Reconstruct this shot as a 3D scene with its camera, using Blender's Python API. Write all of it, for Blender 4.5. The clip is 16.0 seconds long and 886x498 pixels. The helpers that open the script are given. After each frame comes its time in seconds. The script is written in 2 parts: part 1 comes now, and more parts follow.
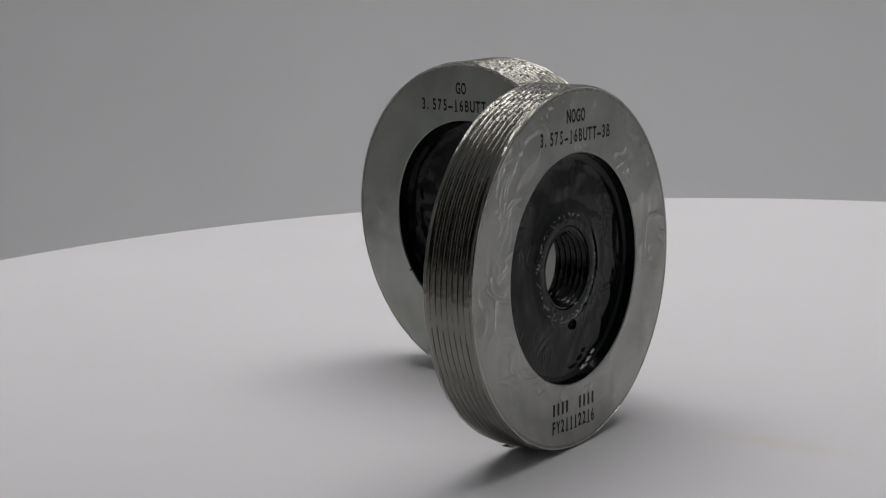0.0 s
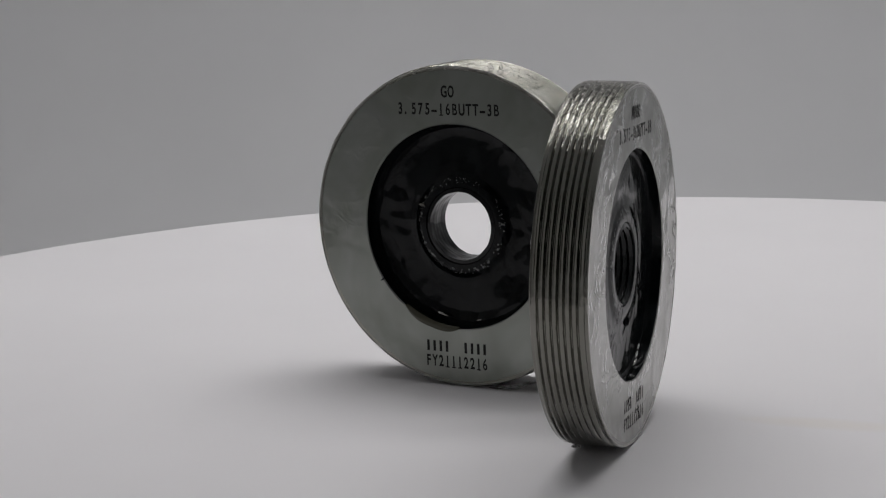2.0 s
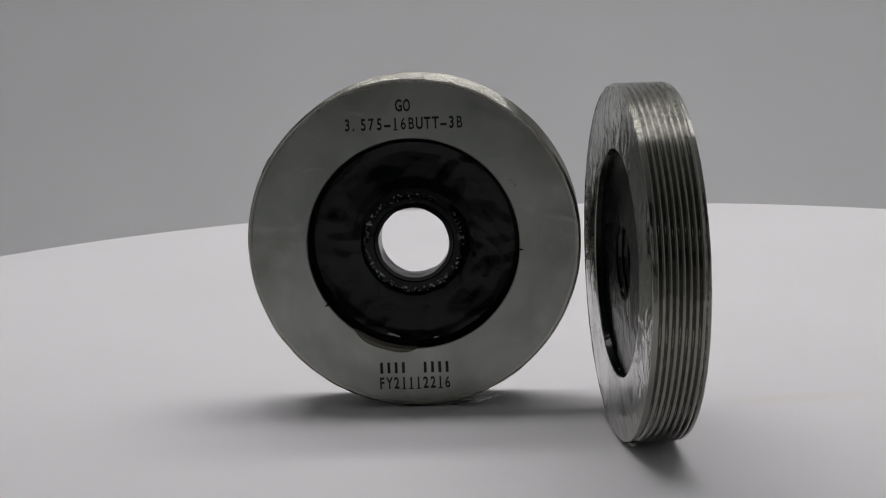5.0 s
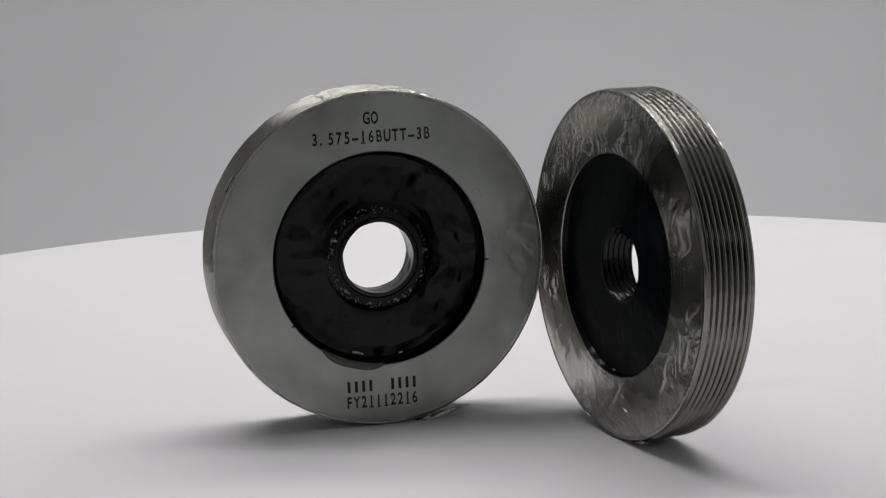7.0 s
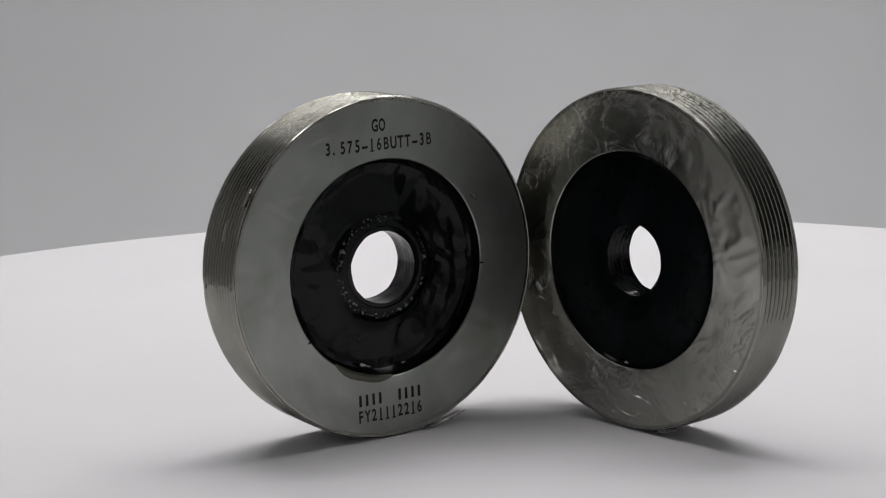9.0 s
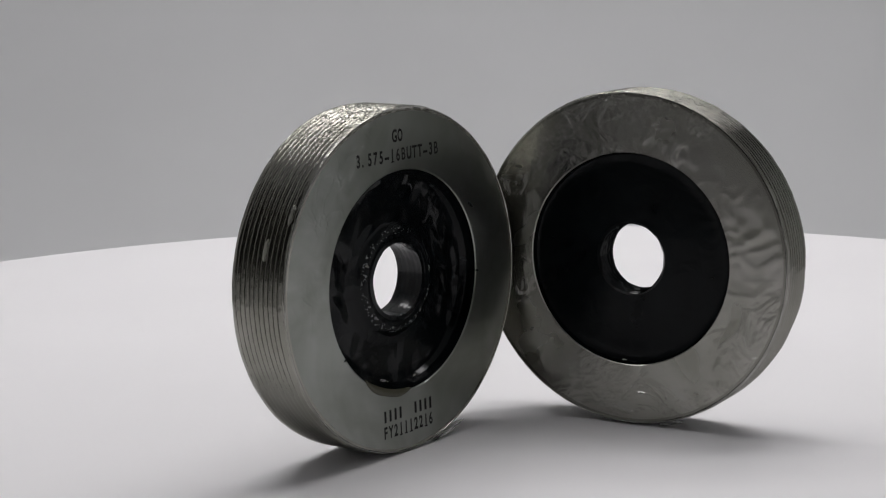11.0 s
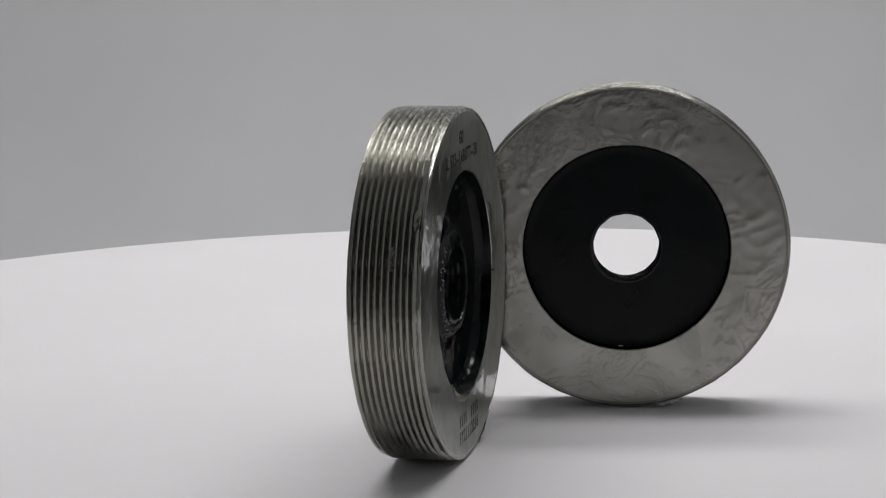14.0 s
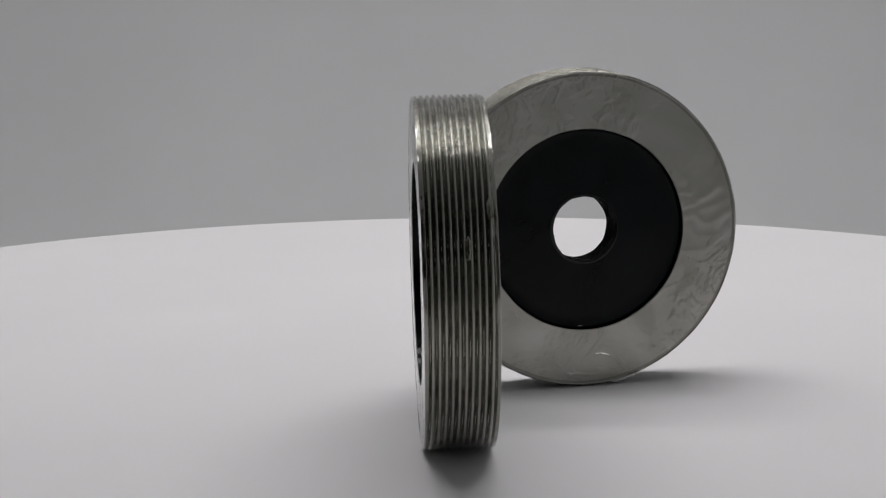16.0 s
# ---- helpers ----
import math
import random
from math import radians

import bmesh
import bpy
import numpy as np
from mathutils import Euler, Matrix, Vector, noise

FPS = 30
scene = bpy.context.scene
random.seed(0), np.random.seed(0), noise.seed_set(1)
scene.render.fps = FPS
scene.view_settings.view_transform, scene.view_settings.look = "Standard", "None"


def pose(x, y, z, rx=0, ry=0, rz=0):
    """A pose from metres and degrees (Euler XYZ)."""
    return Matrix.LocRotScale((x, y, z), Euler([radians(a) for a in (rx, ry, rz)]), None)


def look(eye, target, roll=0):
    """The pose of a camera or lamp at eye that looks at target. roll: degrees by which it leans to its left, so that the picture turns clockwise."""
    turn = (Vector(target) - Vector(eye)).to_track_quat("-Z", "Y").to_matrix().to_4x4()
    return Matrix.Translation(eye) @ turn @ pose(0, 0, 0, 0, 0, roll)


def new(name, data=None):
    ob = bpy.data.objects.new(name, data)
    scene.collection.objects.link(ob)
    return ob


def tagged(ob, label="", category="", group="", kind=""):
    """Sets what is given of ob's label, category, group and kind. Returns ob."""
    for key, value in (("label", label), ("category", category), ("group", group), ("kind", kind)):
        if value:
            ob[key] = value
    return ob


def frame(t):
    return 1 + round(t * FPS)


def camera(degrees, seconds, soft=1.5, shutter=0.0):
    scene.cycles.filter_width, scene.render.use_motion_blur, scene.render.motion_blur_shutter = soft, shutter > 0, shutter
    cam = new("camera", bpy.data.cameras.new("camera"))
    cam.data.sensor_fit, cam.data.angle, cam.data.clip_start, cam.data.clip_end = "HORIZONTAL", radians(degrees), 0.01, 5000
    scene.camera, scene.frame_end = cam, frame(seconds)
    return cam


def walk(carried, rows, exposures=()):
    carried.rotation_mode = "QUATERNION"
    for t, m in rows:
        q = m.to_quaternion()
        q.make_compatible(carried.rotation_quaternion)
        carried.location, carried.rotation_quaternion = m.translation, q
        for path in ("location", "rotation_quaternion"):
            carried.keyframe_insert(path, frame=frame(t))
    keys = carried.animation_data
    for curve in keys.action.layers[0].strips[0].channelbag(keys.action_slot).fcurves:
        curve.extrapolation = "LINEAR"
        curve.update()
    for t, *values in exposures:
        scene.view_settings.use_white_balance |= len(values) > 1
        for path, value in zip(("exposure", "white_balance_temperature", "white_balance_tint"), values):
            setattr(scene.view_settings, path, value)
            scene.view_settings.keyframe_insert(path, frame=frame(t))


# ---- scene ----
# A product shot in a white light box: two thread gauges turn on a white turntable.
cam = camera(25.69, 16.0, soft=1.2)
walk(cam, [
    (0.0, pose(0, -0.52031, 0.14314, 78.972, 2.180, 3.197)),
    (0.5, pose(0, -0.52031, 0.14314, 79.081, 2.231, 2.990)),
    (1.0, pose(0, -0.52031, 0.14314, 79.042, 2.260, 3.070)),
    (1.5, pose(0, -0.52031, 0.14314, 78.972, 2.120, 3.185)),
    (2.0, pose(0, -0.52031, 0.14314, 78.948, 1.987, 3.321)),
    (2.5, pose(0, -0.52031, 0.14314, 78.970, 2.003, 3.314)),
    (3.0, pose(0, -0.52031, 0.14314, 79.001, 2.041, 3.236)),
    (3.5, pose(0, -0.52031, 0.14314, 79.030, 2.035, 3.293)),
    (4.0, pose(0, -0.52031, 0.14314, 79.053, 1.952, 3.343)),
    (4.2, pose(0, -0.52031, 0.14314, 79.059, 2.001, 3.293)),
    (6.3, pose(0, -0.52031, 0.14314, 79.333, 1.693, 0.518)),
    (6.5, pose(0, -0.52031, 0.14314, 79.355, 1.686, 0.790)),
    (7.0, pose(0, -0.52031, 0.14314, 79.356, 1.553, 1.140)),
    (7.5, pose(0, -0.52031, 0.14314, 79.350, 1.541, 1.275)),
    (8.0, pose(0, -0.52031, 0.14314, 79.325, 1.600, 1.189)),
    (8.5, pose(0, -0.52031, 0.14314, 79.424, 1.602, 0.998)),
    (9.0, pose(0, -0.52031, 0.14314, 79.457, 1.509, 0.821)),
    (9.2, pose(0, -0.52031, 0.14314, 79.477, 1.454, 0.835)),
    (11.3, pose(0, -0.52031, 0.14314, 79.693, 1.363, 0.488)),
    (11.5, pose(0, -0.52031, 0.14314, 79.684, 1.319, 0.498)),
    (12.0, pose(0, -0.52031, 0.14314, 79.673, 1.165, 0.566)),
    (12.5, pose(0, -0.52031, 0.14314, 79.730, 0.945, 0.751)),
    (13.0, pose(0, -0.52031, 0.14314, 79.731, 0.844, 0.745)),
    (13.5, pose(0, -0.52031, 0.14314, 79.784, 0.950, 0.675)),
    (14.0, pose(0, -0.52031, 0.14314, 79.700, 1.055, 0.855)),
    (14.5, pose(0, -0.52031, 0.14314, 79.548, 0.912, 0.878)),
    (15.0, pose(0, -0.52031, 0.14314, 79.445, 0.741, 0.862)),
    (15.5, pose(0, -0.52031, 0.14314, 79.373, 0.739, 0.640)),
    (16.0, pose(0, -0.52031, 0.14314, 79.354, 0.923, 0.363)),
], exposures=[(0.0, -0.09), (4.2, -0.09), (6.3, 0.22), (7.3, 0.30), (14.0, 0.25), (15.0, 0.03), (16.0, 0.0)])

# ---- light ----
world = bpy.data.worlds.new("world")
scene.world = world
world.use_nodes = True
world.node_tree.nodes["Background"].inputs["Color"].default_value = (0.9, 0.95, 1.0, 1)
world.node_tree.nodes["Background"].inputs["Strength"].default_value = 0.03


def area_lamp(name, place, target, sx, sy, watts, colour):
    data = bpy.data.lights.new(name, "AREA")
    data.shape, data.size, data.size_y, data.energy, data.color = "RECTANGLE", sx, sy, watts, colour
    ob = new(name, data)
    ob.matrix_world = look(place, target)
    return ob


LAMP_Z = 0.70
LAMPS = [(0.02, 0.32, 1.43), (0.02, 0.11, 1.30)]      # x, y and watts of the two strips under the roof
for lx, ly, watts in LAMPS:
    area_lamp("led_light", (lx, ly, LAMP_Z - 0.016), (lx, ly, 0), 0.80, 0.09, watts, (1.0, 0.975, 0.99))

# ---- turning ----
AXIS = (0.03174, 0.00499)          # the turntable's axis in the gauges' own plan
TURN = [(0.0, -42.26), (0.5, -38.15), (1.0, -34.02), (1.5, -29.90), (2.0, -25.79), (2.5, -21.69), (3.0, -17.60), (3.5, -13.53), (4.0, -9.44), (4.5, -5.35), (5.0, -1.23), (5.5, 2.93), (6.0, 7.12), (6.5, 11.37), (7.0, 15.66), (7.5, 19.99), (8.0, 24.37), (8.5, 28.78), (9.0, 33.22), (9.5, 37.66), (10.0, 42.11), (10.5, 46.53), (11.0, 50.93), (11.5, 55.28), (12.0, 59.57), (12.5, 63.81), (13.0, 67.99), (13.5, 72.13), (14.0, 76.24), (14.5, 80.36), (15.0, 84.55), (15.5, 88.87), (16.0, 93.41)]


# ---- materials ----
def material(name):
    m = bpy.data.materials.new(name)
    m.use_nodes = True
    nt = m.node_tree
    return m, nt, nt.nodes["Principled BSDF"]


def node(nt, kind, **values):
    n = nt.nodes.new(kind)
    for key, value in values.items():
        n.inputs[key.replace("_", " ")].default_value = value
    return n


def coords(nt):
    return nt.nodes.new("ShaderNodeTexCoord").outputs["Object"]


def noise_tex(nt, vec, scale, detail=4.0, rough=0.55, distort=0.0):
    n = node(nt, "ShaderNodeTexNoise", Scale=scale, Detail=detail, Roughness=rough, Distortion=distort)
    nt.links.new(vec, n.inputs["Vector"])
    return n.outputs["Fac"]


def ramp(nt, fac, stops):
    n = nt.nodes.new("ShaderNodeValToRGB")
    e = n.color_ramp.elements
    while len(e) < len(stops):
        e.new(0.5)
    for el, (p, c) in zip(e, stops):
        el.position, el.color = p, (c if len(c) == 4 else (*c, 1))
    nt.links.new(fac, n.inputs["Fac"])
    return n.outputs["Color"]


def grey(v):
    return (v, v, v)


def bump(nt, height, strength, distance, normal=None):
    n = node(nt, "ShaderNodeBump", Strength=strength, Distance=distance)
    nt.links.new(height, n.inputs["Height"])
    if normal is not None:
        nt.links.new(normal, n.inputs["Normal"])
    return n.outputs["Normal"]


def maths(nt, op, a, b=None):
    n = nt.nodes.new("ShaderNodeMath")
    n.operation = op
    for k, v in enumerate((a, b)):
        if v is None:
            continue
        if isinstance(v, (int, float)):
            n.inputs[k].default_value = v
        else:
            nt.links.new(v, n.inputs[k])
    return n.outputs[0]


def creases(nt, v, scale, width, lo, hi):
    """Sparse, branching fold lines of a shrunken film: 1 on the ridge, 0 beside it."""
    line = maths(nt, "ABSOLUTE", maths(nt, "SUBTRACT", noise_tex(nt, v, scale, 2, 0.5, 1.1), 0.5))
    ridge = ramp(nt, line, [(0.0, grey(1.0)), (width, grey(0.0))])
    zone = ramp(nt, noise_tex(nt, v, scale * 0.55, 1, 0.5), [(lo, grey(0.0)), (hi, grey(1.0))])
    return maths(nt, "MULTIPLY", ridge, zone)


def steel(name, fold, base=(0.40, 0.40, 0.378), rough=0.42, coat=0.5, swell=0.3, pebble=0.0, under=0.1, crinkle=0.0, film_rough=0.06):
    """Ground steel under a clear protective film with sparse creases, pebbled patches and slow swells."""
    m, nt, b = material(name)
    v = coords(nt)
    big = noise_tex(nt, v, 45, 3, 0.55, 0.6)
    fine = noise_tex(nt, v, 900, 2, 0.5)
    col = ramp(nt, big, [(0.3, (base[0] * 0.68, base[1] * 0.69, base[2] * 0.64)), (0.7, base)])
    nt.links.new(col, b.inputs["Base Color"])
    b.inputs["Metallic"].default_value = 1.0
    r = ramp(nt, big, [(0.25, grey(rough + 0.09)), (0.75, grey(rough - 0.08))])
    nt.links.new(r, b.inputs["Roughness"])
    n1 = bump(nt, fine, 0.05, 0.0001)
    hgt = maths(nt, "MULTIPLY", creases(nt, v, 100, 0.10, 0.45, 0.60), fold)
    hgt = maths(nt, "ADD", hgt, maths(nt, "MULTIPLY", noise_tex(nt, v, 90, 1, 0.4, 0.8), swell))
    if pebble:
        # patches of fine pebbling and short ripples where the film shrank most
        patch = ramp(nt, noise_tex(nt, v, 38, 1), [(0.51, grey(0.0)), (0.61, grey(1.0))])
        grain = ramp(nt, noise_tex(nt, v, 420, 2, 0.5, 0.5), [(0.35, grey(0.0)), (0.65, grey(1.0))])
        hgt = maths(nt, "ADD", hgt, maths(nt, "MULTIPLY", maths(nt, "MULTIPLY", grain, patch), pebble))
    if crinkle:
        # the film is finely crinkled over the crown, where it shrank
        sep = nt.nodes.new("ShaderNodeSeparateXYZ")
        nt.links.new(v, sep.inputs[0])
        top = ramp(nt, maths(nt, "MULTIPLY", sep.outputs["Z"], 10.0), [(0.80, grey(0.03)), (0.89, grey(1.0))])
        knots = ramp(nt, noise_tex(nt, v, 760, 2, 0.55, 0.8), [(0.50, grey(0.0)), (0.70, grey(1.0))])
        fret = maths(nt, "MULTIPLY", knots, top)
        film = bump(nt, fret, 1.0, 0.00028 * crinkle, n1)
        n1 = bump(nt, fret, 1.0, 0.00008 * crinkle, n1)
    n2 = bump(nt, hgt, 1.0, 0.0006, film if crinkle else n1)
    nt.links.new(bump(nt, hgt, under, 0.0006, n1), b.inputs["Normal"])
    nt.links.new(n2, b.inputs["Coat Normal"])
    b.inputs["Coat Weight"].default_value = coat
    b.inputs["Coat Roughness"].default_value = film_rough
    b.inputs["Coat IOR"].default_value = 1.65
    return m


def black_paint(name, wrinkle, flecks, rough=0.18, spec=0.10, coat=0.15, film_rough=0.05):
    """Blackened metal under glossy film; flecks: pale chipped specks round the hub."""
    m, nt, b = material(name)
    v = coords(nt)
    big = noise_tex(nt, v, 60, 3, 0.5, 0.8)
    col = ramp(nt, big, [(0.3, (0.002, 0.003, 0.0035)), (0.75, (0.005, 0.007, 0.008))])
    b.inputs["Roughness"].default_value = rough
    if flecks:
        sep = nt.nodes.new("ShaderNodeSeparateXYZ")
        nt.links.new(v, sep.inputs[0])
        zz = maths(nt, "SUBTRACT", sep.outputs["Z"], 0.0454)
        rad = maths(nt, "SQRT", maths(nt, "ADD", maths(nt, "MULTIPLY", sep.outputs["X"], sep.outputs["X"]), maths(nt, "MULTIPLY", zz, zz)))
        band = maths(nt, "LESS_THAN", maths(nt, "ABSOLUTE", maths(nt, "SUBTRACT", rad, 0.0130)), 0.0008)
        spots = maths(nt, "GREATER_THAN", noise_tex(nt, v, 1300, 3, 0.6), 0.59)
        patch = maths(nt, "GREATER_THAN", noise_tex(nt, v, 170, 2, 0.5), 0.41)
        mask = maths(nt, "MULTIPLY", maths(nt, "MULTIPLY", band, spots), patch)
        mix = nt.nodes.new("ShaderNodeMix")
        mix.data_type = "RGBA"
        nt.links.new(mask, mix.inputs["Factor"])
        nt.links.new(col, mix.inputs["A"])
        mix.inputs["B"].default_value = (0.22, 0.23, 0.225, 1)
        col = mix.outputs["Result"]
    nt.links.new(col, b.inputs["Base Color"])
    waves = noise_tex(nt, v, 170, 3, 0.5, 1.2)
    if flecks:
        waves = maths(nt, "ADD", maths(nt, "MULTIPLY", waves, 0.5), maths(nt, "MULTIPLY", creases(nt, v, 120, 0.09, 0.44, 0.58), 0.6))
    nt.links.new(bump(nt, waves, wrinkle, 0.0009), b.inputs["Normal"])
    b.inputs["Specular IOR Level"].default_value = spec
    b.inputs["Coat Weight"].default_value = coat
    b.inputs["Coat Roughness"].default_value = film_rough
    return m


def paper(name, base, stain=False, rough=0.7):
    m, nt, b = material(name)
    v = coords(nt)
    big = noise_tex(nt, v, 9, 3, 0.5)
    fine = noise_tex(nt, v, 420, 3, 0.6)
    col = ramp(nt, big, [(0.3, tuple(c * 0.965 for c in base)), (0.7, base)])
    if stain:
        mp = node(nt, "ShaderNodeMapping")
        mp.inputs["Location"].default_value = (-0.0720, 0.0140, 0)
        mp.inputs["Rotation"].default_value = (0, 0, radians(-9))
        nt.links.new(v, mp.inputs["Vector"])
        sep = nt.nodes.new("ShaderNodeSeparateXYZ")
        nt.links.new(mp.outputs[0], sep.inputs[0])
        wob = maths(nt, "MULTIPLY", maths(nt, "SUBTRACT", noise_tex(nt, v, 90, 2), 0.5), 0.5)
        ex = maths(nt, "POWER", maths(nt, "ABSOLUTE", maths(nt, "DIVIDE", sep.outputs["X"], 0.024)), 2)
        ey = maths(nt, "POWER", maths(nt, "ABSOLUTE", maths(nt, "DIVIDE", sep.outputs["Y"], 0.0060)), 2)
        d = maths(nt, "ADD", maths(nt, "ADD", ex, ey), wob)
        mask = ramp(nt, d, [(0.1, grey(0.30)), (1.0, grey(0.0))])
        mix = nt.nodes.new("ShaderNodeMix")
        mix.data_type = "RGBA"
        nt.links.new(mask, mix.inputs["Factor"])
        nt.links.new(col, mix.inputs["A"])
        mix.inputs["B"].default_value = (base[0] * 0.94, base[1] * 0.88, base[2] * 0.76, 1)
        col = mix.outputs["Result"]
    nt.links.new(col, b.inputs["Base Color"])
    b.inputs["Roughness"].default_value = rough
    b.inputs["Specular IOR Level"].default_value = 0.3
    nt.links.new(bump(nt, fine, 0.06, 0.0003), b.inputs["Normal"])
    return m


def plain(name, base, rough=0.6, metal=0.0):
    m, nt, b = material(name)
    v = coords(nt)
    col = ramp(nt, noise_tex(nt, v, 30, 3), [(0.3, tuple(c * 0.88 for c in base)), (0.7, base)])
    nt.links.new(col, b.inputs["Base Color"])
    b.inputs["Roughness"].default_value, b.inputs["Metallic"].default_value = rough, metal
    return m


def clear_film(name, tint):
    m, nt, b = material(name)
    b.inputs["Base Color"].default_value = (*tint, 1)
    b.inputs["Roughness"].default_value = 0.12
    b.inputs["Transmission Weight"].default_value = 0.85
    b.inputs["IOR"].default_value = 1.4
    nt.links.new(bump(nt, noise_tex(nt, coords(nt), 700, 2), 0.4, 0.0003), b.inputs["Normal"])
    return m


WHITE_TABLE = paper("white_table", (0.80, 0.79, 0.80), stain=True)
WHITE_CLOTH = paper("white_cloth", (0.74, 0.745, 0.75), rough=0.85)
BACK_CLOTH = paper("backdrop_cloth", (0.70, 0.705, 0.71), rough=0.85)
# greys for unseen tent panels, picked to set how dark the steel mirrors
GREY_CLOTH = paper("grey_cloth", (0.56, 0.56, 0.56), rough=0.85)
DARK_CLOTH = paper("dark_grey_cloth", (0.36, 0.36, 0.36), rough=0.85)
ROOM_PAINT = plain("room_paint", (0.12, 0.12, 0.118), 0.8)
DARK_PLASTIC = plain("dark_plastic", (0.03, 0.03, 0.032), 0.5)
STEEL_SMOOTH = steel("ground_steel", 0.2, base=(0.285, 0.30, 0.277), rough=0.34, coat=0.9, swell=1.0, under=0.05)
STEEL_FILM = steel("creased_film_steel", 0.8, base=(0.265, 0.268, 0.25), rough=0.42, coat=1.0, swell=1.8, under=0.05)
STEEL_LEATHER = steel("shrunken_film_steel", 1.5, base=(0.345, 0.338, 0.312), rough=0.23, coat=1.0, swell=0.95, pebble=0.9, under=0.055, film_rough=0.09)
STEEL_THREAD = steel("thread_steel", 0.10, base=(0.30, 0.294, 0.262), rough=0.17, coat=0.8, swell=0.2, under=0.15, crinkle=2.4, film_rough=0.04)
# the same thread steel, base darkened for how light falls on this gauge
STEEL_THREAD_SHADED = steel("shaded_thread_steel", 0.10, base=(0.215, 0.21, 0.186), rough=0.17, coat=0.8, swell=0.2, under=0.15, crinkle=2.6, film_rough=0.04)
BLACK_WAVY = black_paint("black_wavy_film", 0.9, True, 0.16, 0.06, 0.30, 0.08)
BLACK_RIPPLE = black_paint("black_rippled_film", 0.32, True, 0.14, 0.06, 0.24)
BLACK_FLAT = black_paint("black_flat_film", 0.3, False, 0.16, 0.06, 0.12)
BLACK_GLOSS = black_paint("black_glossy_film", 0.30, False, 0.18, 0.2, 0.25)
FILM_SHINE = steel("shiny_film_bead", 0.2, base=(0.36, 0.36, 0.34), rough=0.07, coat=1.0, swell=0.6)
ETCH = plain("etched_mark", (0.016, 0.016, 0.015), 0.6)
ETCH.node_tree.nodes["Principled BSDF"].inputs["Specular IOR Level"].default_value = 0.12
FILM_CLEAR = clear_film("clear_film", (0.85, 0.86, 0.84))
FILM_OLIVE = plain("olive_film", (0.075, 0.073, 0.05), 0.16)

lamp_mat, lamp_nt, lamp_b = material("led_diffuser")
lamp_b.inputs["Base Color"].default_value = (0.9, 0.9, 0.9, 1)
lamp_b.inputs["Emission Color"].default_value = (1, 0.99, 0.98, 1)
lamp_b.inputs["Emission Strength"].default_value = 2.0


# ---- mesh helpers ----
def part(name, bm, mat, parent=None, label="", smooth=True):
    me = bpy.data.meshes.new(name)
    bmesh.ops.recalc_face_normals(bm, faces=bm.faces)
    bm.to_mesh(me)
    bm.free()
    me.materials.append(mat)
    if smooth:
        for p in me.polygons:
            p.use_smooth = True
        me.set_sharp_from_angle(angle=radians(38))
    ob = new(name, me)
    if parent is not None:
        ob.parent = parent
    if label:
        ob["label"] = label
    return ob


def slab(x0, x1, y0, y1, z0, z1, bevel=0.0):
    bm = bmesh.new()
    bmesh.ops.create_cube(bm, size=1.0)
    for v in bm.verts:
        v.co = Vector(((x0 + x1) / 2 + v.co.x * (x1 - x0), (y0 + y1) / 2 + v.co.y * (y1 - y0), (z0 + z1) / 2 + v.co.z * (z1 - z0)))
    if bevel:
        bmesh.ops.bevel(bm, geom=list(bm.edges), offset=bevel, segments=2, affect="EDGES", profile=0.6)
    return bm


def lathe(profile, n=192, closed=True, shape=None, centre=0.0454):
    """Turns a profile of (radius, along) round the y axis at the height centre. shape(r, y, a) may move a point to another (r, y)."""
    bm = bmesh.new()
    rings = []
    for k in range(n):
        a = 2 * math.pi * k / n
        ring = []
        for r, y in profile:
            rr, yy = shape(r, y, a) if shape else (r, y)
            ring.append(bm.verts.new((rr * math.cos(a), yy, centre + rr * math.sin(a))))
        rings.append(ring)
    m = len(profile)
    for k in range(n):
        p, q = rings[k], rings[(k + 1) % n]
        for j in range(m if closed else m - 1):
            bm.faces.new((p[j], p[(j + 1) % m], q[(j + 1) % m], q[j]))
    return bm


def dense(points, step):
    out = []
    for (r0, y0), (r1, y1) in zip(points, points[1:]):
        n = max(1, round(math.hypot(r1 - r0, y1 - y0) / step))
        out += [(r0 + (r1 - r0) * i / n, y0 + (y1 - y0) * i / n) for i in range(n)]
    return out + [points[-1]]


def upright_disc(r, z0, z1, edge, n=160, centre=(0, 0)):
    bm = bmesh.new()
    prof = [(0.0005, z0), (r - edge, z0), (r, z0 + edge), (r, z1 - edge), (r - edge * 0.3, z1 - edge * 0.3), (r - edge, z1), (0.0005, z1)]
    rings = []
    for k in range(n):
        a = 2 * math.pi * k / n
        rings.append([bm.verts.new((centre[0] + q * math.cos(a), centre[1] + q * math.sin(a), z)) for q, z in prof])
    for k in range(n):
        p, q = rings[k], rings[(k + 1) % n]
        for j in range(len(prof) - 1):
            bm.faces.new((p[j], p[j + 1], q[j + 1], q[j]))
    bm.faces.new([r_[-1] for r_ in rings])
    bm.faces.new([r_[0] for r_ in reversed(rings)])
    return bm


# ---- the light box and the room round it ----
BX, BY0, BY1, BZ0, BZ1 = 0.80, -0.58, 0.95, -0.10, 0.74
SLIT = 0.22                # half the gap between the front flaps
SHEET_Y0 = -1.05           # unseen stretch of sheet, out under the camera, added to brighten reflections


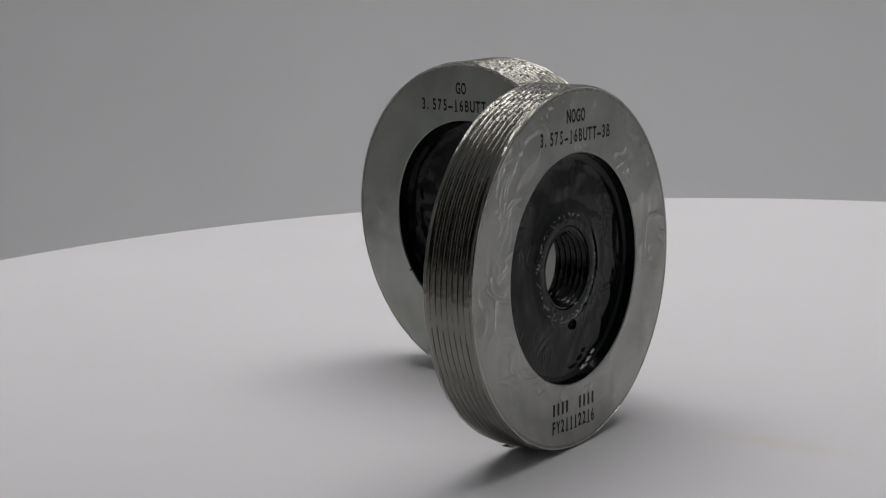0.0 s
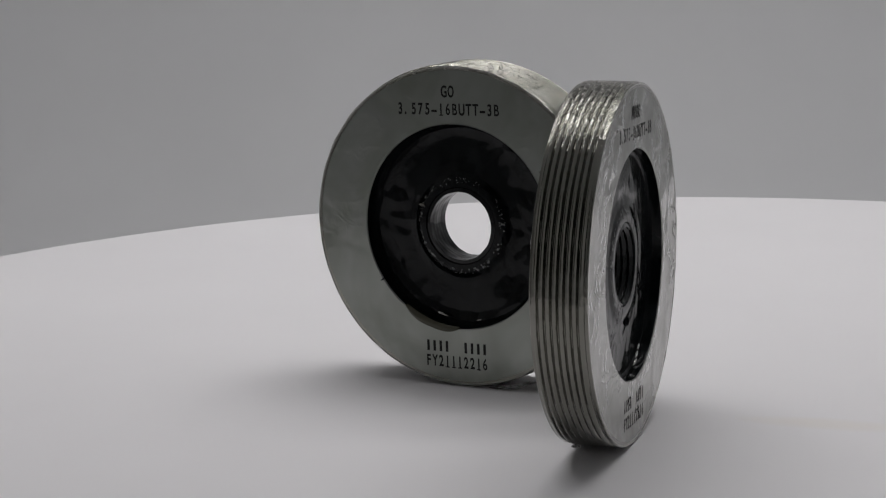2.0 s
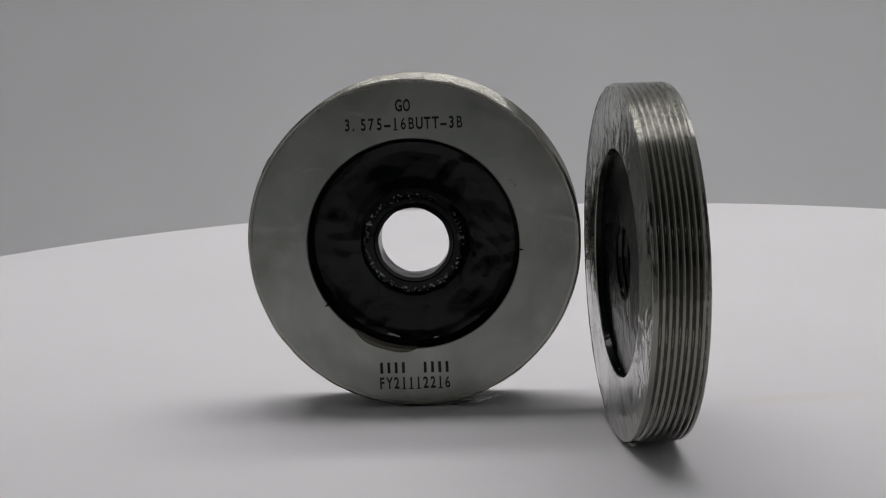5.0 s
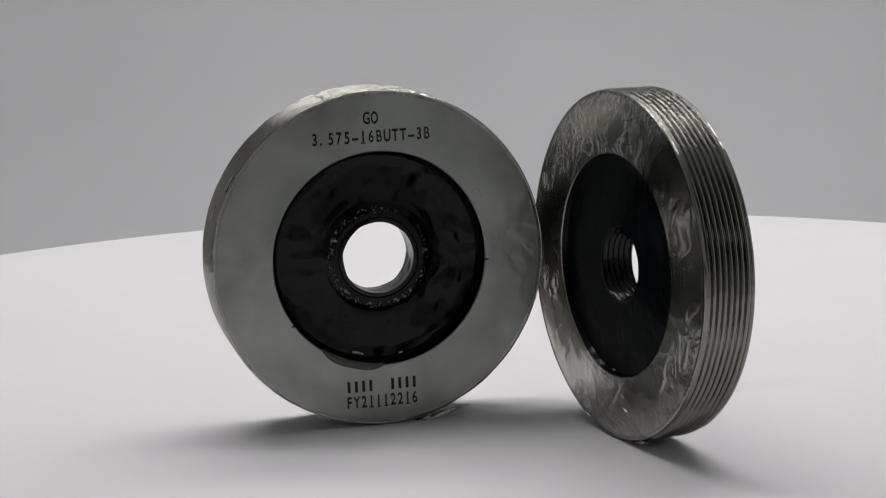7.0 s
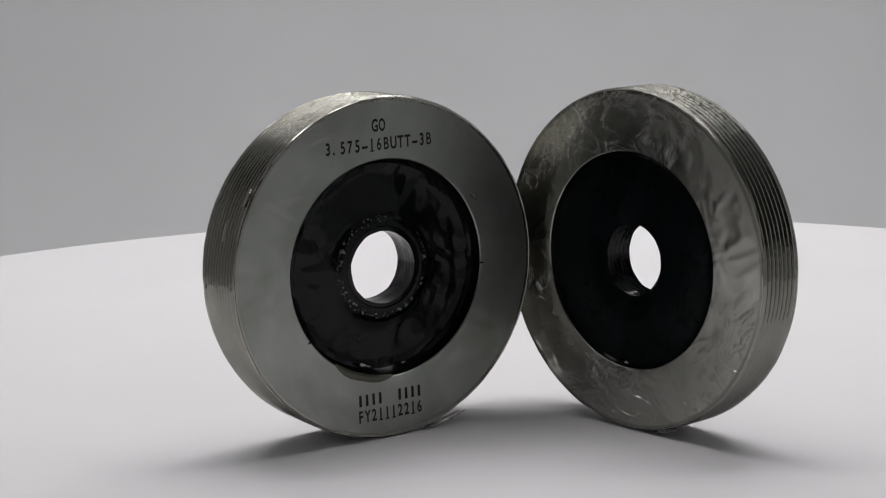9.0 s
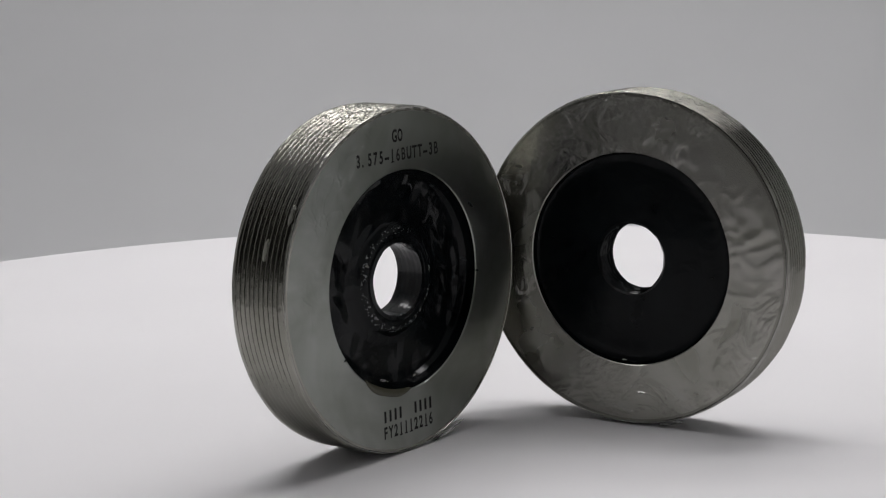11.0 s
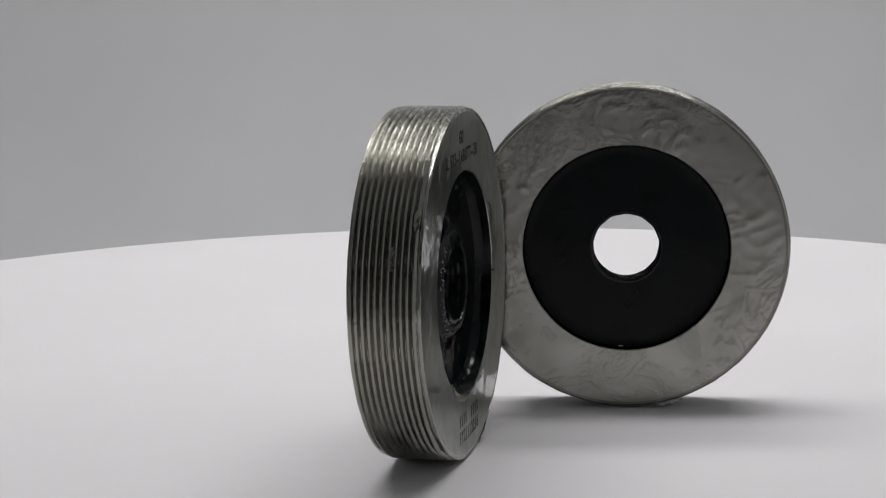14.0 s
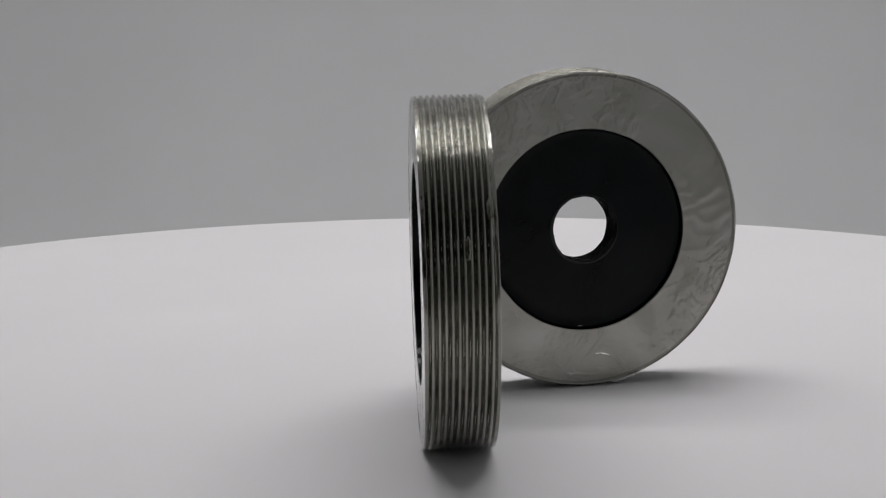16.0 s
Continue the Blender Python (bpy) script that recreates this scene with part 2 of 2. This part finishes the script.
def setting():
    bm = bmesh.new()
    prof = [(SHEET_Y0, BZ0)]
    rad = 0.22
    for k in range(13):
        a = math.pi / 2 * k / 12
        prof.append((BY1 - rad + rad * math.sin(a), BZ0 + rad - rad * math.cos(a)))
    prof.append((BY1, BZ1))
    back = [(y + (0.004 if 0 < i else 0), z - 0.004) for i, (y, z) in enumerate(prof)]
    loops = []
    for x in (-BX + 0.002, BX - 0.002):
        loops.append([bm.verts.new((x, y, z)) for y, z in prof] + [bm.verts.new((x, y, z)) for y, z in reversed(back)])
    n = len(loops[0])
    for i in range(n):
        bm.faces.new((loops[0][i], loops[0][(i + 1) % n], loops[1][(i + 1) % n], loops[1][i]))
    bm.faces.new(loops[0])
    bm.faces.new(loops[1])
    tagged(part("backdrop", bm, BACK_CLOTH), "white cloth sweep curving up behind the turntable", "backdrop", kind="structure")
    # sides out of view; west is greyed to darken what the steel mirrors
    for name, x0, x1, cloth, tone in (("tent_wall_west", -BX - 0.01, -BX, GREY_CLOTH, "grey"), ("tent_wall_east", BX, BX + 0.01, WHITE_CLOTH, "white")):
        tagged(part(name, slab(x0, x1, BY0, BY1 + 0.01, BZ0 - 0.005, BZ1), cloth, smooth=False), tone + " cloth side of the light tent, unseen, toned for reflections", "wall", kind="structure")
    tagged(part("tent_roof", slab(-BX - 0.01, BX + 0.01, BY0, BY1 + 0.01, BZ1 + 0.001, BZ1 + 0.011), WHITE_CLOTH, smooth=False), "white cloth roof over the turntable", "roof", kind="structure")
    # unseen flaps added to shape reflections; parted at the camera for a dark band
    for name, x0, x1, cloth, tone in (("reflection_flap_west", -BX, -SLIT, DARK_CLOTH, "dark grey"), ("reflection_flap_east", SLIT, BX, WHITE_CLOTH, "white")):
        tagged(part(name, slab(x0, x1, BY0, BY0 + 0.006, BZ0 + 0.002, BZ1 - 0.002), cloth, smooth=False), tone + " cloth front flap, unseen, added to shape reflections", "wall", kind="structure")
    # low panel added out of view to brighten what the upright faces mirror
    tagged(part("reflection_panel", slab(-SLIT + 0.002, SLIT - 0.002, BY0, BY0 + 0.006, BZ0 + 0.002, 0.07), GREY_CLOTH, smooth=False), "low grey cloth panel under the camera, unseen, added to brighten reflections", "wall", kind="structure")
    # the dim room round the tent
    rx, ry0, ry1, rz = 1.7, -2.1, 1.15, 1.75
    fl = BZ0 - 0.006
    room = (("wall_south", (-rx, rx, ry0 - 0.1, ry0)), ("wall_north", (-rx, rx, ry1, ry1 + 0.1)),
            ("wall_west", (-rx - 0.1, -rx - 0.002, ry0 - 0.1, ry1 + 0.1)), ("wall_east", (rx + 0.002, rx + 0.1, ry0 - 0.1, ry1 + 0.1)))
    for name, sides in room:
        tagged(part(name, slab(*sides, fl, rz), ROOM_PAINT, smooth=False), "dark grey painted wall of the dim room", "wall", kind="structure")
    tagged(part("ceiling", slab(-rx - 0.1, rx + 0.1, ry0 - 0.1, ry1 + 0.1, rz + 0.002, rz + 0.1), ROOM_PAINT, smooth=False), "dark grey ceiling of the dim room", "ceiling", kind="structure")
    tagged(part("floor", slab(-rx - 0.1, rx + 0.1, ry0 - 0.1, ry1 + 0.1, fl - 0.06, fl - 0.002), ROOM_PAINT, smooth=False), "dark grey floor under the light tent", "floor", kind="structure")
    # lamp under the top of the box
    for lx, ly, _ in LAMPS:
        panel = tagged(new("led_panel"), "long white light strip under the light tent roof", "lamp", "strips under the roof")
        panel.location = (lx, ly, BZ1)
        part("housing", slab(-0.43, 0.43, -0.06, 0.06, LAMP_Z - BZ1 - 0.002, 0.0, 0.003), DARK_PLASTIC, panel, smooth=False)
        part("diffuser", slab(-0.41, 0.41, -0.05, 0.05, LAMP_Z - BZ1 - 0.008, LAMP_Z - BZ1 - 0.0025, 0.002), lamp_mat, panel, "glowing white diffuser", smooth=False)


def make_turntable():
    table = tagged(new("turntable"), "round white turntable with a faint yellowish smear", "turntable")
    part("tabletop", upright_disc(0.3126, -0.010, 0.0, 0.0015, 220, (0.0359 - AXIS[0], 0.0161 - AXIS[1])), WHITE_TABLE, table, smooth=False)
    part("base", upright_disc(0.11, BZ0 + 0.0005, -0.0102, 0.003, 96), DARK_PLASTIC, table, "dark round base", smooth=False)
    return table


# ---- gauges ----
PITCH = 0.0254 / 16
CREST, FACE = 0.0454, 0.0450


def thread_height(f):
    """Buttress profile over one pitch under a rounding film: 0 at the root to 1 at the crest."""
    u = f / 0.62 - 1.0 if f < 0.62 else (f - 0.62) / 0.38
    return 1.0 - abs(u) ** 1.7


def outer_thread(t, seed, sag, depth):
    ys = [t * i / round(t / PITCH * 12) for i in range(round(t / PITCH * 12) + 1)]
    prof = [(CREST, y) for y in ys] + [(0.0439, t), (0.0439, 0.0)]

    def shape(r, y, a):
        if r < 0.0441:
            return r, y
        f = (y / PITCH - a / (2 * math.pi)) % 1.0
        lump = noise.noise(Vector((math.cos(a) * 9 + seed, math.sin(a) * 9, y * 420)))
        tiny = noise.noise(Vector((math.cos(a) * 38 + seed, math.sin(a) * 38, y * 1500)))
        crown = min(1.0, max(0.0, (math.sin(a) - 0.70) / 0.2))     # the film is crinkled over the crown
        grain = noise.noise(Vector((math.cos(a) * 60 + seed, math.sin(a) * 60, y * 1100)))
        fill = sag * max(0.0, 0.35 + lump) + 0.10 * crown * max(0.0, grain)
        e = min(1.0, max(0.0, (min(y, t - y) - 0.0006) / 0.0005))      # plain band at either end
        h = max(thread_height(f), fill) * e + (0.6 + 0.25 * lump) * (1 - e)
        rr = CREST - depth * (1 - h) + 0.00006 * lump + 0.00005 * tiny + 0.00008 * crown * grain
        rr = min(rr, FACE + 0.9 * y + 0.00003 * tiny, FACE + 0.9 * (t - y) + 0.00003 * tiny)
        return rr, y
    return lathe(prof, 560, True, shape)


def ring_body(t, seed, front_folds, back_folds):
    rin, rout = 0.0288, 0.04395
    front = dense([(rin + 0.0003, 0.0), (rout, 0.0)], 0.0007)
    rear = dense([(rout, t), (rin + 0.0003, t)], 0.0007)
    prof = [(rin, 0.0003)] + front + rear + [(rin, t - 0.0003)]

    def fold(r, a):
        p = Vector((math.cos(a) * r * 130 + seed, math.sin(a) * r * 130, seed))
        q = p + Vector((noise.noise(p * 0.7), noise.noise(p * 0.7 + Vector((5, 1, 2))), 0)) * 1.3
        ridge = max(0.0, 1.0 - abs(noise.noise(q)) * 5.0)
        drop = max(0.0, noise.noise(Vector((q.x * 2.1, q.y * 2.1, 4.0))) - 0.12) * 2.2
        zone = min(1.0, max(0.0, 0.55 + 1.6 * noise.noise(p * 0.35 + Vector((9, 4, 1)))))
        return (0.75 * ridge + drop) * zone

    def shape(r, y, a):
        edge = min(1.0, max(0.0, (r - rin) / 0.0012)) * min(1.0, max(0.0, (rout - r) / 0.0012))
        if y == 0.0:
            return r, -front_folds * fold(r, a) * edge
        if y == t:
            return r, t + back_folds * fold(r, a + 1.0) * edge
        return r, y
    return lathe(prof, 360, True, shape)


def web_front(t, seed, waves, rb, bowl, mouth):
    front = dense([(0.02877, 0.0002), (0.0284, 0.0028), (0.0274, 0.0045), (0.0250, 0.0050), (0.0175, 0.0050),
                   (0.0150, 0.0044), (0.0138, 0.0034), (0.0130, 0.0028), (0.0122, 0.0026), (0.0117, 0.00262), (rb + 0.0014, mouth - 0.0001), (rb + 0.0009, mouth + 0.0008)], 0.0006)
    front = [(r, y if y < 0.0026 or r < 0.0117 else 0.0026 + (y - 0.0026) * bowl) for r, y in front]
    prof = front + [(rb + 0.0009, t / 2), (0.02877, t / 2)]

    def shape(r, y, a):
        if y < t / 2 and 0.0135 < r < 0.0282:
            k = min(1.0, (r - 0.0135) / 0.003) * min(1.0, (0.0282 - r) / 0.002)
            p = Vector((math.cos(a) * r * 75 + seed, math.sin(a) * r * 75, seed))
            q = p + 0.8 * Vector((noise.noise(p * 0.6), noise.noise(p * 0.6 + Vector((3, 7, 1))), 0))
            fold = noise.noise(Vector((q.x * 1.7, q.y * 1.7, 3.0))) + 0.5 * noise.noise(Vector((q.x * 3.4, q.y * 2.6, 8.0)))
            return r, y - waves * k * (0.7 * noise.noise(p * 0.6) + 0.45 * fold)
        return r, y
    return lathe(prof, 300, True, shape)


def web_rear(t, rb, dip):
    rear = dense([(rb + 0.0009, t - dip), (0.0272, t - dip), (0.0283, t - dip + 0.0002), (0.0285, t - dip + 0.0007), (0.02877, t - 0.0002)], 0.002)
    return lathe(rear + [(0.02877, t / 2 + 0.0001), (rb + 0.0009, t / 2 + 0.0001)], 160)


def bore_body(t, y0, rb, deep, dip):
    n = round((t - dip - y0) / 0.00012)
    prof = [(rb, y0 + (t - dip - y0) * i / n) for i in range(n + 1)]
    prof += [(rb + 0.0011, t - dip - 0.00002), (rb + 0.0011, y0 + 0.0002)]

    def shape(r, y, a):
        if r > rb + 0.0009:
            return r, y
        f = (y / 0.0016 - a / (2 * math.pi)) % 1.0
        return rb + deep * abs(2 * f - 1) ** 0.8 + 0.0002 * noise.noise(Vector((math.cos(a) * 3, math.sin(a) * 3, y * 300))), y
    return lathe(prof, 128, True, shape)


def glyph(ch):
    cu = bpy.data.curves.new("glyph", "FONT")
    cu.body, cu.size, cu.offset = ch, 1.0, 0.016 if ch in "6B" else 0.026
    ob = new("glyph", cu)
    deps = bpy.context.evaluated_depsgraph_get()
    me = bpy.data.meshes.new_from_object(ob.evaluated_get(deps))
    verts, faces = [tuple(v.co) for v in me.vertices], [tuple(p.vertices) for p in me.polygons]
    bpy.data.objects.remove(ob)
    bpy.data.meshes.remove(me)
    bpy.data.curves.remove(cu)
    return verts, faces


def marking(text, x, z, turn, parent, advance=0.00210, height=0.0032, bars=False):
    """One line of etched characters in cells of equal width on the front face."""
    c, s = math.cos(radians(turn)), math.sin(radians(turn))
    for i, ch in enumerate(text):
        cu = (i - (len(text) - 1) / 2) * advance
        if ch == " ":
            continue
        bm = bmesh.new()

        def put(u, w):
            return bm.verts.new((x + u * c - w * s, -0.00004, 0.0454 + z + u * s + w * c))
        if bars:
            w, h = 0.00040, height * 0.48
            bm.faces.new([put(cu + a * w, b * h) for a, b in ((-1, -1), (1, -1), (1, 1), (-1, 1))])
        else:
            verts, faces = glyph(ch)
            xs = [v[0] for v in verts]
            mid = (min(xs) + max(xs)) / 2
            k = height / 0.72
            kx = min(k * 0.66, 0.0019 / max(1e-6, max(xs) - min(xs)))
            if ch == "-":
                kx = 0.0017 / (max(xs) - min(xs))
            if ch == ".":
                cu -= 0.0005
            vs = [put(cu + (v[0] - mid) * kx, v[1] * k - height / 2) for v in verts]
            for f in faces:
                try:
                    bm.faces.new([vs[j] for j in f])
                except ValueError:
                    pass
            if ch == "1":      # the stroke stands on a short foot
                bm.faces.new([put(cu + a * 0.00062, -height / 2 - b * 0.0003) for a, b in ((-1, 1), (1, 1), (1, 0), (-1, 0))])
        res = bmesh.ops.extrude_face_region(bm, geom=list(bm.faces))
        for v in res["geom"]:
            if isinstance(v, bmesh.types.BMVert):
                v.co.y += 0.00008
        part("etched_bar" if bars else "etched_character", bm, ETCH, parent, "dark etched mark", smooth=False)


def film_blob(centre, size, turn, mat, parent, label, seed):
    """A small frozen run of film: a lens with an uneven outline."""
    bm = bmesh.new()
    bmesh.ops.create_icosphere(bm, subdivisions=4, radius=1.0)
    m = Matrix.Translation(centre) @ Matrix.Rotation(radians(turn), 4, "Y") @ Matrix.Diagonal((*size, 1))
    for v in bm.verts:
        k = 1.0 + 0.35 * noise.noise(v.co * 1.6 + Vector((seed, 0, 0))) + 0.12 * noise.noise(v.co * 5 + Vector((seed, 2, 0)))
        v.co = m @ (v.co * k)
        v.co.z = max(v.co.z, 0.00005)
    return part("film_run", bm, mat, parent, label)


def rim_bead(y, seed):
    """A thin uneven bead of film along the outer edge of a face."""
    prof = [(math.cos(math.pi * k / 4), math.sin(math.pi * k / 4)) for k in range(8)]

    def shape(u, w, a):
        k = 0.00020 * (1 + 0.5 * noise.noise(Vector((math.cos(a) * 12 + seed, math.sin(a) * 12, y * 900))))
        return 0.04478 + k * u, y + k * w
    return lathe(prof, 300, True, shape)


def film_lip(parent, a0, a1, depth, n=48, m=8):
    """A crescent of olive film pooled over the lower edge of the recess."""
    bm = bmesh.new()
    grid = []
    for i in range(n + 1):
        u = i / n
        a = radians(a0 + (a1 - a0) * u)
        w = depth * math.sin(math.pi * u) ** 0.7 * (1 + 0.15 * math.sin(9 * u)) + 0.0001
        row = []
        for k in range(m + 1):
            q = k / m
            r = 0.0283 + (w + 0.0005) * q
            row.append(bm.verts.new((r * math.cos(a), -0.0004 * math.sin(math.pi * q) ** 0.6 + 0.0002 * (1 - q) ** 2, 0.0454 + r * math.sin(a))))
        row.append(bm.verts.new((row[-1].co.x, 0.0006, row[-1].co.z)))
        row.append(bm.verts.new((row[0].co.x, 0.0006, row[0].co.z)))
        grid.append(row)
    c = m + 3
    for p, q in zip(grid, grid[1:]):
        for k in range(c):
            bm.faces.new((p[k], p[(k + 1) % c], q[(k + 1) % c], q[k]))
    bm.faces.new(grid[0])
    bm.faces.new(grid[-1])
    return part("film_lip", bm, FILM_OLIVE, parent, "olive film pooled at the recess edge")


def make_gauge(t, seed, label, lines, turn, dx, folds, waves, face_mat, sag, rb, deep, bore_mat, dip, bowl, mouth, web_mat, thread_mat, depth):
    g = tagged(new("thread_gauge"), label, "thread gauge", "thread gauges on the turntable")
    ring = part("ring", ring_body(t, seed, *folds), face_mat, g, "ground steel ring under clear film")
    ring.data.materials.append(STEEL_LEATHER)
    for p in ring.data.polygons:
        if p.center.y > t * 0.9:
            p.material_index = 1
    thread = part("thread", outer_thread(t, seed, sag, depth), thread_mat, g, "shiny film-coated buttress thread")
    web = part("web", web_front(t, seed, waves, rb, bowl, mouth), web_mat, g, "glossy black recessed web with rippled film")
    part("web", web_rear(t, rb, dip), BLACK_FLAT, g, "flat black recessed rear web")
    part("bore", bore_body(t, mouth, rb, deep, dip), bore_mat, g, "black threaded bore" if deep > 0.0005 else "black bore lined with shiny film")
    for y in (0.0001, t - 0.0001):
        part("film_rim", rim_bead(y, seed), FILM_SHINE, ring, "shiny bead of film round the edge")
    for text, z, bars in lines:
        s, c = math.sin(radians(turn)), math.cos(radians(turn))
        marking(text, dx - z * s, z * c, turn, ring, 0.00216 if z > 0 else 0.00200, bars=bars)
    return g, ring, thread, web


setting()
TABLE = make_turntable()
GO, GO_RING, GO_THREAD, GO_WEB = make_gauge(0.0180, 3.1, "polished steel thread ring gauge with black recessed centre marked GO",
                [("GO", 0.0380, False), ("3.575-16BUTT-3B", 0.0331, False), ("IIII  IIII", -0.0342, True), ("FY21112216", -0.0384, False)],
                0.4, -0.0012, (0.00002, 0.00015), 0.0012, STEEL_SMOOTH, 0.16, 0.0096, 0.00003, BLACK_GLOSS, 0.0068, 1.0, 0.0027, BLACK_WAVY, STEEL_THREAD, 0.00105)
NOGO, NOGO_RING, _, NOGO_WEB = make_gauge(0.01375, 8.4, "steel thread gauge in wrinkled clear film marked NOGO",
                  [("NOGO", 0.0382, False), ("3.575-16BUTT-3B", 0.0333, False), ("IIII  IIII", -0.0340, True), ("FY21112216", -0.0384, False)],
                  -2.3, -0.0008, (0.00003, 0.00010), 0.0004, STEEL_FILM, 0.10, 0.0092, 0.0007, BLACK_GLOSS, 0.0018, 0.3, 0.0028, BLACK_RIPPLE, STEEL_THREAD_SHADED, 0.00078)

# film lips left where the coating ran down
film_blob((0.0155, 0.0018, 0.0011), (0.0068, 0.0014, 0.0007), -14, FILM_CLEAR, GO_RING, "clear frozen film run at the foot", 2.0)
film_lip(GO_RING, 234, 270, 0.0017)
film_blob((-0.0120, 0.0024, 0.0509), (0.0009, 0.0003, 0.00035), 5, STEEL_THREAD, GO_WEB, "pale chip at the hub", 4.0)
film_blob((-0.0120, 0.0122, 0.0012), (0.0034, 0.0008, 0.0005), 15, FILM_CLEAR, NOGO_RING, "clear frozen film run at the foot", 7.0)
# creases where the film folds over the thread
for ang, along, seed in ((162, 0.0072, 3.0), (150, 0.0016, 6.0)):
    a = radians(ang)
    film_blob((0.0453 * math.cos(a), along, 0.0454 + 0.0453 * math.sin(a)), (0.00028, 0.0008, 0.0026), -ang, STEEL_THREAD, GO_THREAD, "crease of clear film over the thread", seed)
# black specks of film caught on the recess edge
for ang in (-4, 214):
    film_blob((0.0292 * math.cos(radians(ang)), -0.0001, 0.0454 + 0.0292 * math.sin(radians(ang))), (0.0006, 0.0002, 0.00025), -ang, BLACK_FLAT, GO_RING, "black speck at the recess edge", ang)


# shiny beads on the film pooled in the recesses, added for its glints
for owner, spots in ((NOGO_WEB, ((0.0052, 0.0016, 0.0192), (0.0078, 0.0018, 0.0206), (0.0100, 0.0019, 0.0221), (0.0016, 0.0127, 0.0175))),
                     (GO_WEB, ((-0.0066, 0.0028, 0.0198), (0.0052, 0.0026, 0.0190)))):
    for k, (bx, by, bz) in enumerate(spots):
        film_blob((bx, by, bz), (0.0017 - 0.0004 * (k % 3), 0.0003, 0.0004) if bz > 0.0191 else (0.0007, 0.0002, 0.00025), -2400 * bx, FILM_SHINE, owner, "shiny film bead added for a glint in the recess", 3.0 * k + 1)


def pin_hole(parent, x, y, z, r):
    bm = bmesh.new()
    rings = []
    for k in range(24):
        a = 2 * math.pi * k / 24
        rings.append([bm.verts.new((x + q * math.cos(a), y + d, z + q * math.sin(a))) for q, d in ((r * 1.35, 0.0002), (r * 1.15, -0.0002), (r, -0.0001), (r * 0.9, 0.0008), (0.0001, 0.0009))])
    for k in range(24):
        p, q = rings[k], rings[(k + 1) % 24]
        for m in range(4):
            bm.faces.new((p[m], p[m + 1], q[m + 1], q[m]))
    part("pin_hole", bm, BLACK_FLAT, parent, "small black drilled pin hole")


pin_hole(NOGO_WEB, 0.0028, 0.0029, 0.0454 - 0.0150, 0.0011)

# where each stands, in the gauges' plan
STAND = {"go": pose(0, 0, 0, -0.5, 0, 0), "nogo": pose(0.06679, -0.02994, 0, 0, 0, 99.54) @ pose(0, 0, 0, 0.8, 0, 0)}


def motions():
    shift = Matrix.Translation((-AXIS[0], -AXIS[1], 0))
    walk(TABLE, [(t, pose(0, 0, 0, 0, 0, a)) for t, a in TURN])
    walk(GO, [(t, pose(0, 0, 0, 0, 0, a) @ shift @ STAND["go"]) for t, a in TURN])
    walk(NOGO, [(t, pose(0, 0, 0, 0, 0, a) @ shift @ STAND["nogo"]) for t, a in TURN])


motions()
